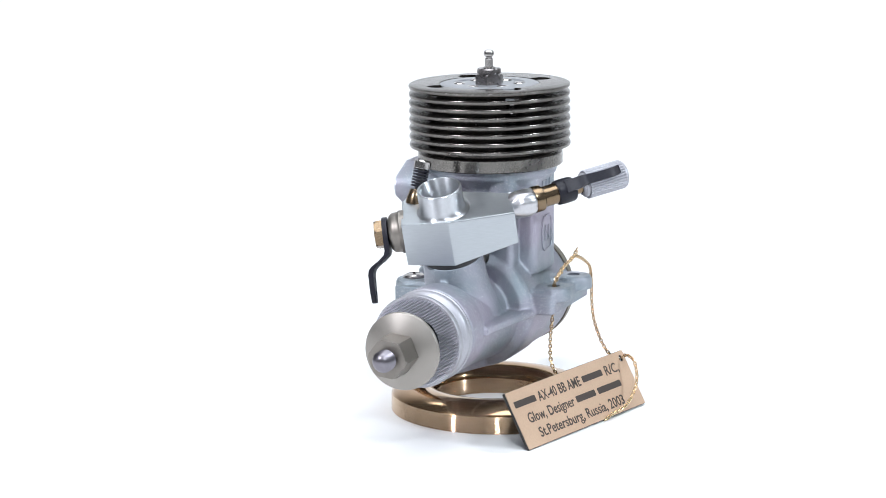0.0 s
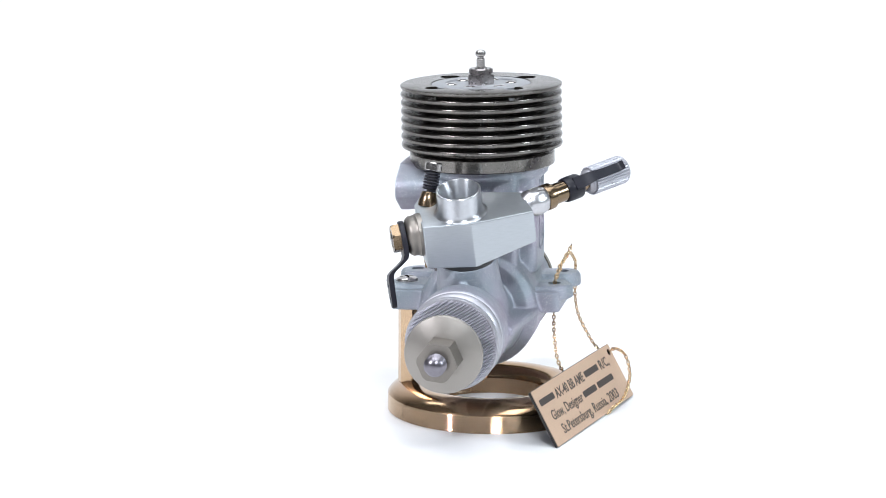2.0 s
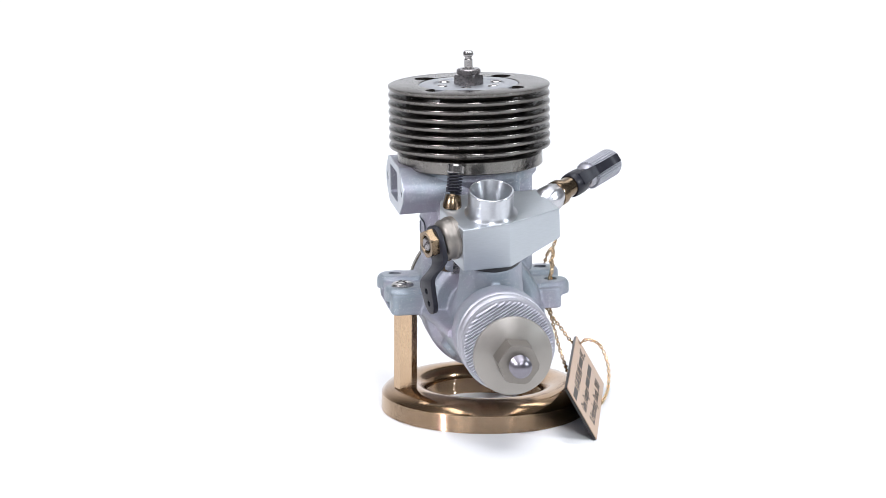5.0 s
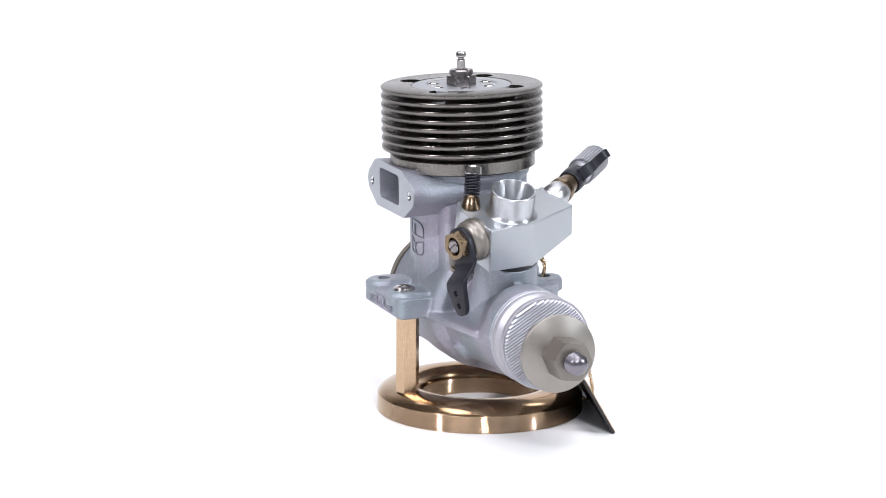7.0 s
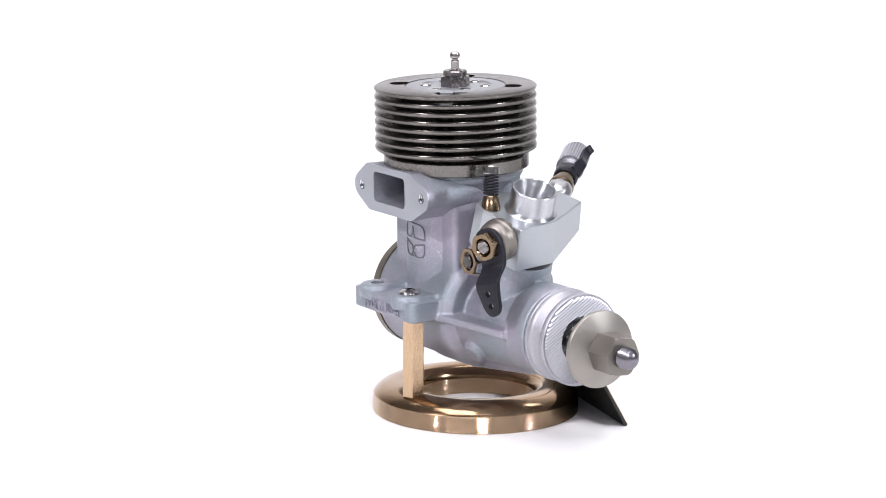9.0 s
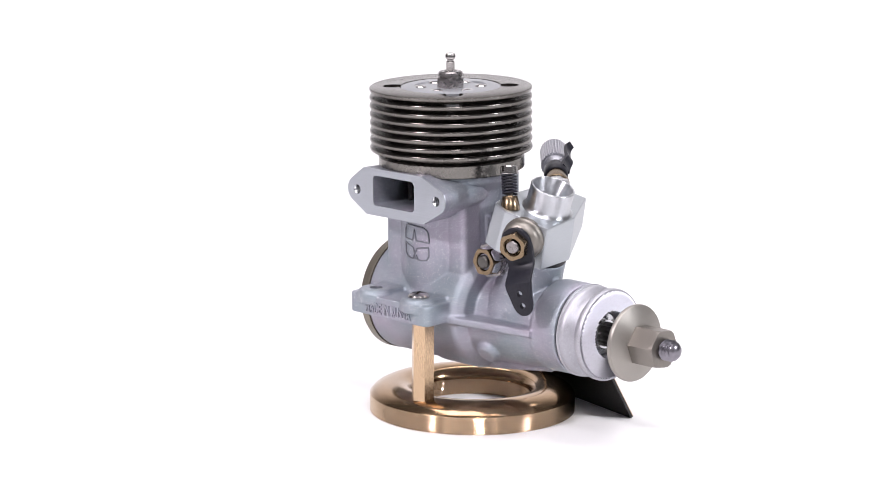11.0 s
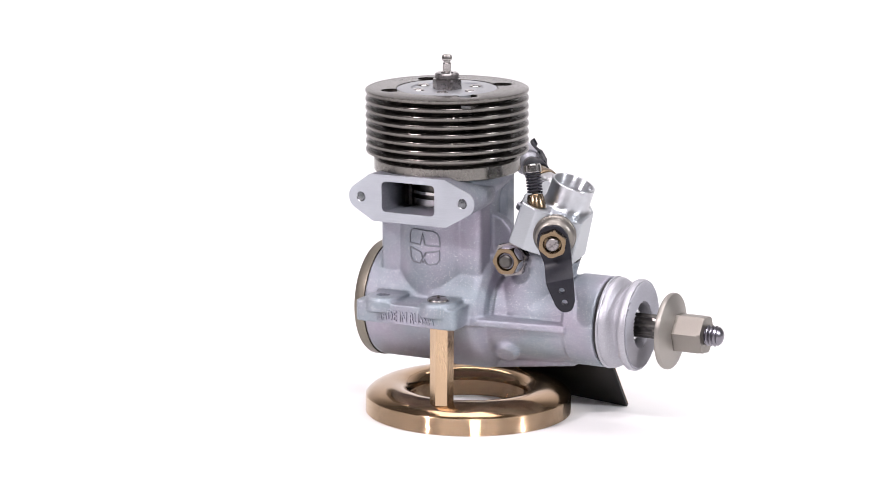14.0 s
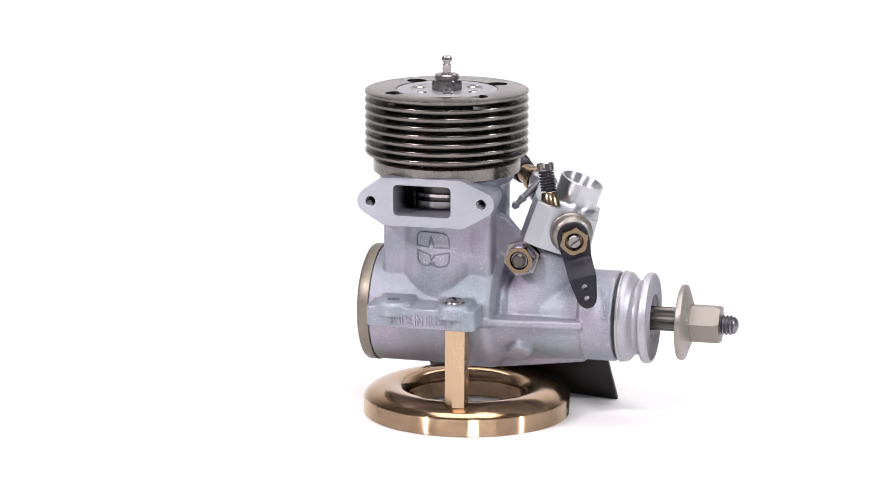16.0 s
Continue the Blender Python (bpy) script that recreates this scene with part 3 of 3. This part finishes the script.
    cut(lever, [lathe(bmesh.new(), [(0, 5), (0.72, 5), (0.72, 12), (0, 12)], arm @ Matrix.Translation((0.0, s, 0)), 16) for s in (10.6, 13.6)], BLACK, 30)
    bm = bmesh.new()
    hexnut(bm, 3.5, 20, 4.3, 6.9, barrel, 0.7)
    nut = part("brass_nut", bm, BRASS, body, "hexagonal brass nut")
    cut(nut, [lathe(bmesh.new(), [(0, 5.2), (2.0, 5.2), (2.0, 6.6), (2.4, 7.1), (0, 7.1)], barrel, 32)], BRASS, 30)
    bm = bmesh.new()
    lathe(bm, [(0, 5), (1.6, 5), (1.6, 6.8), (1.35, 7.1), (0, 7.1)], barrel, 24)
    screw = part("screw", bm, PLUGSTEEL, nut, "slotted screw end")
    cut(screw, [box(bmesh.new(), -0.2, 0.2, -2, 2, 6.7, 9, barrel @ Matrix.Rotation(0.6, 4, "Z"))], PLUGSTEEL, 30)
    # idle stop screw with its spring
    foot, crown = Vector((27.6, -9.2, 15.0)), Vector((25.9, -7.8, 24.1))
    m = axis(foot, crown - foot)
    bm = bmesh.new()
    lathe(bm, [(0, -1.2), (2.3, -1.2), (2.25, 0.0), (1.85, 2.1), (1.7, 2.3), (0, 2.3)], m, 32)
    idle = part("idle_screw", bm, BRASS, body, "brass idle screw seat")
    bm = bmesh.new()
    lathe(bm, [(0, 2), (0.8, 2), (0.8, 7.6), (0, 7.6)], m, 16)
    part("screw_shank", bm, DARKSTEEL, idle)
    bm = bmesh.new()
    tube(bm, [m @ Vector((1.65 * math.cos(a), 1.65 * math.sin(a), 2.6 + 4.8 * a / (14 * math.pi))) for a in (14 * math.pi * k / 150 for k in range(151))], 0.27, 6)
    part("spring", bm, BLACK, idle, "black coil spring")
    bm = bmesh.new()
    lathe(bm, [(0, 7.4), (1.9, 7.4), (2.05, 7.6), (2.05, 9.1), (1.8, 9.4), (0, 9.4)], m, 24)
    top = part("screw_head", bm, BRIGHT, idle, "slotted steel screw head")
    cut(top, [box(bmesh.new(), -0.3, 0.3, -3, 3, 8.1, 11, m)], STEEL, 30)
    # needle valve
    way = Vector((-0.687, 0.703, 0.188)).normalized()
    m = axis(Vector((18.9, 16.7, 14.4)), way, (0.75, 0.50, 0.50))
    bm = bmesh.new()
    lathe(bm, [(0, -6.0), (2.2, -5.7), (3.0, -4.4), (3.3, -3.0), (3.3, -1.0), (3.1, 0.1), (2.9, 0.6), (0, 0.6)], m, 40)
    bmesh.ops.create_uvsphere(bm, u_segments=20, v_segments=12, radius=1.9, matrix=m @ Matrix.Translation((-3.1, 0.6, -3.4)))
    for v in bm.verts:
        v.co += 0.42 * noise.noise_vector(v.co * 0.75)
    house = part("needle_housing", bm, HAMMERED, body, "dented bright needle housing", 50)
    bm = bmesh.new()
    lathe(bm, [(0, 0.5), (3.1, 0.5), (3.2, 0.8), (3.15, 2.6), (2.75, 2.9), (2.5, 3.1), (2.5, 7.4), (0, 7.4)], m, 40)
    lathe(bm, [(0, 6), (1.75, 6), (1.75, 14), (0, 14)], m, 24)
    part("needle_body", bm, BRASS, house, "brass needle valve body")
    bm = bmesh.new()
    lathe(bm, [(0, 6.6), (2.75, 6.6), (2.95, 6.9), (3.05, 8.6), (3.0, 10.6), (2.85, 11.1), (2.5, 11.4), (0, 11.4)], m, 32)
    sleeve = part("ratchet_sleeve", bm, BLACK, house, "black ratchet spring sleeve")
    bm = bmesh.new()
    rows = []
    for s, h, w in ((8.5, 2.4, 1.5), (11.0, 2.7, 1.5), (12.2, 3.2, 1.4), (13.2, 3.65, 1.3), (14.2, 3.75, 1.2), (15.2, 3.5, 1.15), (17.5, 3.3, 1.1), (20.0, 3.35, 1.1), (21.2, 3.6, 1.1), (21.9, 4.0, 1.1), (22.2, 4.5, 1.0)):
        rows.append([bm.verts.new(m @ Vector((h + d, q, s))) for q, d in ((-w, 0), (w, 0), (w, 0.7), (-w, 0.7))])
    for a, b in zip(rows, rows[1:]):
        for k in range(4):
            bm.faces.new((a[k], a[(k + 1) % 4], b[(k + 1) % 4], b[k]))
    bm.faces.new(rows[0][::-1])
    bm.faces.new(rows[-1])
    part("spring_leaf", bm, BLACK, sleeve)
    bm = bmesh.new()
    flute = []
    for k in range(90):
        r = 3.5 if k % 3 else 3.2
        flute.append((r * math.cos(2 * math.pi * k / 90), r * math.sin(2 * math.pi * k / 90)))
    prism(bm, flute, 14.6, 24.2, m)
    lathe(bm, [(0, 13.2), (2.2, 13.2), (2.5, 13.5), (2.9, 13.9), (2.9, 14.7), (0, 14.7)], m, 32)
    lathe(bm, [(0, 24.1), (3.35, 24.1), (3.25, 24.6), (2.8, 25.0), (0, 25.1)], m, 32)
    part("needle_knob", bm, SATIN, house, "fluted aluminium needle knob", 25)
    bm = bmesh.new()
    lathe(bm, [(0, -2), (0.8, -2), (0.8, 3.6), (1.15, 4.0), (0.75, 5.2), (0.75, 6.0), (1.1, 6.4), (0.6, 7.6), (0.4, 7.6), (0, 7)], axis((19.0, 11.4, 14.4), (-0.64, -0.30, -0.70)), 20)
    part("fuel_nipple", bm, SATIN, house, "barbed fuel nipple")


def fasteners():
    # clamp nut of the carburettor
    m = axis((20.5, -7.8, 0.7), (0, -1, 0), (1, 0, 0))
    bm = bmesh.new()
    prism(bm, ngon(4.5, 6, 14), -1.6, 0.9, m)
    bevel(bm, 0.3, 1, 50)
    nut = part("clamp_nut", bm, PLUGSTEEL, engine, "dark hexagon below a brass nut")
    bm = bmesh.new()
    hexnut(bm, 3.5, 4, 0.95, 3.4, m, 0.7)
    cap = part("brass_nut", bm, BRASS, nut, "hexagonal brass nut")
    cut(cap, [lathe(bmesh.new(), [(0, 2.0), (1.95, 2.0), (1.95, 3.0), (2.4, 3.6), (0, 3.6)], m, 32)], BRASS, 30)
    bm = bmesh.new()
    lathe(bm, [(0, 1), (1.65, 1), (1.65, 3.5), (1.3, 3.9), (0, 4.0)], m, 24)
    part("screw", bm, DARKSTEEL, nut)
    bm = bmesh.new()
    lathe(bm, [(0, 4.0), (1.9, 4.0), (1.9, 5.6), (1.5, 6.0), (1.3, 5.4), (0, 5.4)], axis((20.5, 0, 0.7), (0, 1, 0)), 28)
    part("clamp_bolt", bm, DARKSTEEL, nut, "dark far end of the clamp bolt")
    m = Matrix.Translation((6.5, -18.9, 0))
    bm = bmesh.new()
    lathe(bm, [(0, -8.9), (2.7, -8.9), (2.75, -8.4), (2.5, -8.0), (1.8, -7.65), (0.9, -7.5), (0, -7.45)], m, 32)
    pan = part("mounting_screw", bm, STEEL, engine, "cross-slotted pan-head mounting screw")
    cut(pan, [box(bmesh.new(), -1.7, 1.7, -0.3, 0.3, -8.2, -7, m @ Matrix.Rotation(a, 4, "Z")) for a in (0.5, 2.07)], STEEL, 30)


crankcase()
exhaust()
backplate()
head()
propeller_drive()
carburettor()
fasteners()
engine.matrix_world = ENGINE_POSE


# ---------------------------------------------------------------- stand, tag and chain
def display_stand():
    stand = tagged(new("display_stand"), "polished bronze ring foot with one hexagonal post", "display stand")
    bm = bmesh.new()
    lathe(bm, [(14.5, 0.0), (25.15, 0.0), (25.3, 0.12), (25.3, 4.3), (25.15, 4.55), (24.6, 5.2), (23.7, 5.85), (22.6, 6.4), (21.4, 6.8), (20.0, 7.02), (18.6, 7.05), (17.3, 6.9), (16.2, 6.5), (15.3, 5.9), (14.7, 5.1), (14.42, 4.2), (14.4, 0.1)],
          Matrix(), 128, closed=True)
    ring = part("ring", bm, POLISHED, stand, "polished turned bronze ring", 30)
    # fine turning grooves round the outer and inner walls
    bm = bmesh.new()
    turned = [(25.36 + 0.030 * math.sin(0.5 * math.pi * k), 0.15 + 4.1 * k / 144) for k in range(145)]
    lathe(bm, [(25.0, 0.15)] + turned + [(25.0, 4.37)], Matrix(), 128, closed=True)
    part("rim", bm, RIMBRONZE, ring, "brushed outer rim of the ring", 150)
    bm = bmesh.new()
    turned = [(14.35 - 0.030 * math.sin(0.5 * math.pi * k), 3.9 - 3.75 * k / 132) for k in range(133)]
    lathe(bm, [(14.6, 0.15), (14.6, 4.0)] + turned, Matrix(), 128, closed=True)
    part("bore", bm, RIMBRONZE, ring, "brushed inner wall of the ring", 150)
    bm = bmesh.new()
    prism(bm, ngon(2.85, 6, 10), 6.5, 25.6, Matrix.Translation((-2.3, -20.0, 0)))
    bevel(bm, 0.12, 1, 40)
    part("post", bm, POSTBRASS, stand, "hexagonal brass spacer post", 25)
    stand.matrix_world = STAND_POSE
    return stand


# the tag's frame in engine units: x along its lower edge, y up its face, z out of it
TAG_X = Vector((52.0, -12.2, 0.0)).normalized() * -1
TAG_UP = Vector((-2.0, -6.4, 12.4))
TAG_UP = (TAG_UP - TAG_X * TAG_UP.dot(TAG_X)).normalized()
TAG_OUT = TAG_X.cross(TAG_UP)
TAG_FRAME = Matrix.Translation((38.4, 22.9, -41.2)) @ Matrix((TAG_X, TAG_UP, TAG_OUT)).transposed().to_4x4()
TAG_W, TAG_H = 52.6, 14.5


def name_tag():
    tag = tagged(new("name_tag"), "tan engraved tag with black back leaning on the ring", "tag")
    hole = lathe(bmesh.new(), [(0, -3), (0.9, -3), (0.9, 3), (0, 3)], TAG_FRAME @ Matrix.Translation((TAG_W - 1.9, TAG_H - 1.9, 0)), 20)
    bm = bmesh.new()
    prism(bm, rounded(0, TAG_W, 0, TAG_H, 0.35, 3), -0.85, -0.2, TAG_FRAME)
    plate = part("plate", bm, TAGBLACK, tag, "black laminate plate")
    cut(plate, [hole], TAGBLACK)
    hole = lathe(bmesh.new(), [(0, -3), (0.9, -3), (0.9, 3), (0, 3)], TAG_FRAME @ Matrix.Translation((TAG_W - 1.9, TAG_H - 1.9, 0)), 20)
    bm = bmesh.new()
    prism(bm, rounded(0.08, TAG_W - 0.08, 0.08, TAG_H - 0.08, 0.3, 3), -0.2, 0.0, TAG_FRAME)
    face = part("face_layer", bm, TAGGOLD, tag, "tan engraved face")
    cut(face, [hole], TAGGOLD)

    def bar(x, y, w, h):
        bm = bmesh.new()
        prism(bm, rounded(x, x + w, y, y + h, 0.25, 2), 0.0, 0.05, TAG_FRAME)
        part("lettering_bar", bm, INK, face)

    def words(text, x, y, w):
        lettering("engraved_line", text, 3.5, TAG_FRAME @ Matrix.Translation((x, y, 0.02)), INK, face, 0.03, w)

    bar(1.6, 10.2, 9.0, 1.6)
    words("AX-40 BB AME", 11.7, 9.8, 18.6)
    bar(31.4, 10.2, 9.0, 1.6)
    words("R/C,", 41.6, 9.8, 6.3)
    words("Glow, Designer", 4.4, 5.8, 20.2)
    bar(25.7, 6.2, 8.6, 1.6)
    bar(35.5, 6.2, 10.6, 1.6)
    words("St.Petersburg, Russia, 2003", 6.4, 1.8, 38.0)
    return tag


def smooth_path(points, step):
    """Points at even steps along a soft curve through the given ones."""
    pts = [Vector(p) for p in points]
    dense = []
    for k in range(len(pts) - 1):
        a, b, c, d = pts[max(k - 1, 0)], pts[k], pts[k + 1], pts[min(k + 2, len(pts) - 1)]
        for q in range(24):
            t = q / 24
            dense.append(0.5 * (2 * b + (c - a) * t + (2 * a - 5 * b + 4 * c - d) * t * t + (3 * b - a - 3 * c + d) * t ** 3))
    dense.append(pts[-1])
    out, left = [dense[0]], step
    for p, q in zip(dense, dense[1:]):
        length, at = (q - p).length, 0.0
        while length - at >= left:
            at += left
            out.append(p + (q - p) * (at / length))
            left = step
        left -= length - at
    return out


def chain():
    ob = tagged(new("chain"), "fine gilt chain looped through lug and tag", "chain")
    on_tag = lambda x, y, z: tuple(TAG_FRAME @ Vector((x, y, z)))
    path = [on_tag(TAG_W - 1.9, TAG_H - 1.9, -1.0), on_tag(TAG_W - 3.6, TAG_H + 0.6, -1.6), (-11.7, 23.6, -25.6), (-14.9, 20.8, -21.4), (-16.2, 19.8, -17.0), (-16.0, 19.8, -12.2), (-13.4, 20.3, -7.6), (-9.0, 20.3, -5.0), (-4.6, 20.3, -3.3), (-2.5, 20.1, -2.9),
            (0.3, 19.6, -3.6), (3.4, 18.8, -5.2), (5.6, 18.3, -7.0), (6.5, 17.8, -9.5), (7.0, 17.6, -16.0), (10.4, 18.2, -21.5), (12.6, 19.6, -27.5), on_tag(30, 9.0, -3.2), on_tag(32, 2.5, -2.6),
            on_tag(33.2, -0.1, -0.8), on_tag(35.5, 0.5, 1.1), on_tag(41.5, 1.4, 2.4), on_tag(46.2, 5.2, 4.2), on_tag(48.6, 10.0, 4.6), on_tag(50.2, 12.6, 2.4), on_tag(TAG_W - 1.9, TAG_H - 1.9, 0.3)]
    pts = smooth_path(path, 0.84)
    # the doubled strand above the lug, and its short free end
    rise = smooth_path([(-2.2, 20.4, -1.3), (-2.5, 20.2, -2.5), (0.3, 19.6, -3.6), (3.4, 18.8, -5.2), (5.6, 18.3, -7.0), (6.5, 17.9, -9.5)], 0.84)
    twin = [p + 0.36 * Vector((math.sin(1.1 * k), math.cos(1.1 * k), 0.6 * math.sin(1.1 * k + 1))) for k, p in enumerate(rise)]
    bm = bmesh.new()
    lathe(bm, [(0.36 + 0.19 * math.cos(a), 0.19 * math.sin(a)) for a in (2 * math.pi * k / 6 for k in range(6))], Matrix.Diagonal((1.35, 1, 1, 1)), 12, closed=True)
    first = part("link", bm, GOLD, ob, angle=60)
    steps = [(k, p, run[min(k + 1, len(run) - 1)] - run[max(k - 1, 0)]) for run in (pts, twin) for k, p in enumerate(run)]
    for n, (k, p, way) in enumerate(steps):
        x = way.normalized()
        y = x.orthogonal().normalized()
        m = Matrix.Translation(p * U) @ Matrix((x, y, x.cross(y))).transposed().to_4x4() @ Matrix.Rotation(radians(35 + 90 * (k % 2)), 4, "X")
        link = first if n == 0 else new("link", first.data)
        link.parent = ob
        link.matrix_basis = m
    return ob


stand = display_stand()
tag = name_tag()
chain_loop = chain()


# ---------------------------------------------------------------- the turntable's turn
TURN = [(0.0, -96.9), (1.5, -88.3), (3.5, -76.2), (7.0, -54.6), (9.0, -42.1), (12.5, -20.6), (14.5, -8.7), (16.0, 0.0)]


def motions():
    for thing, rest in ((engine, ENGINE_POSE), (stand, STAND_POSE), (tag, ENGINE_POSE), (chain_loop, ENGINE_POSE)):
        walk(thing, [(t, pose(0, 0, 0, 0, 0, a) @ rest) for t, a in TURN])


motions()
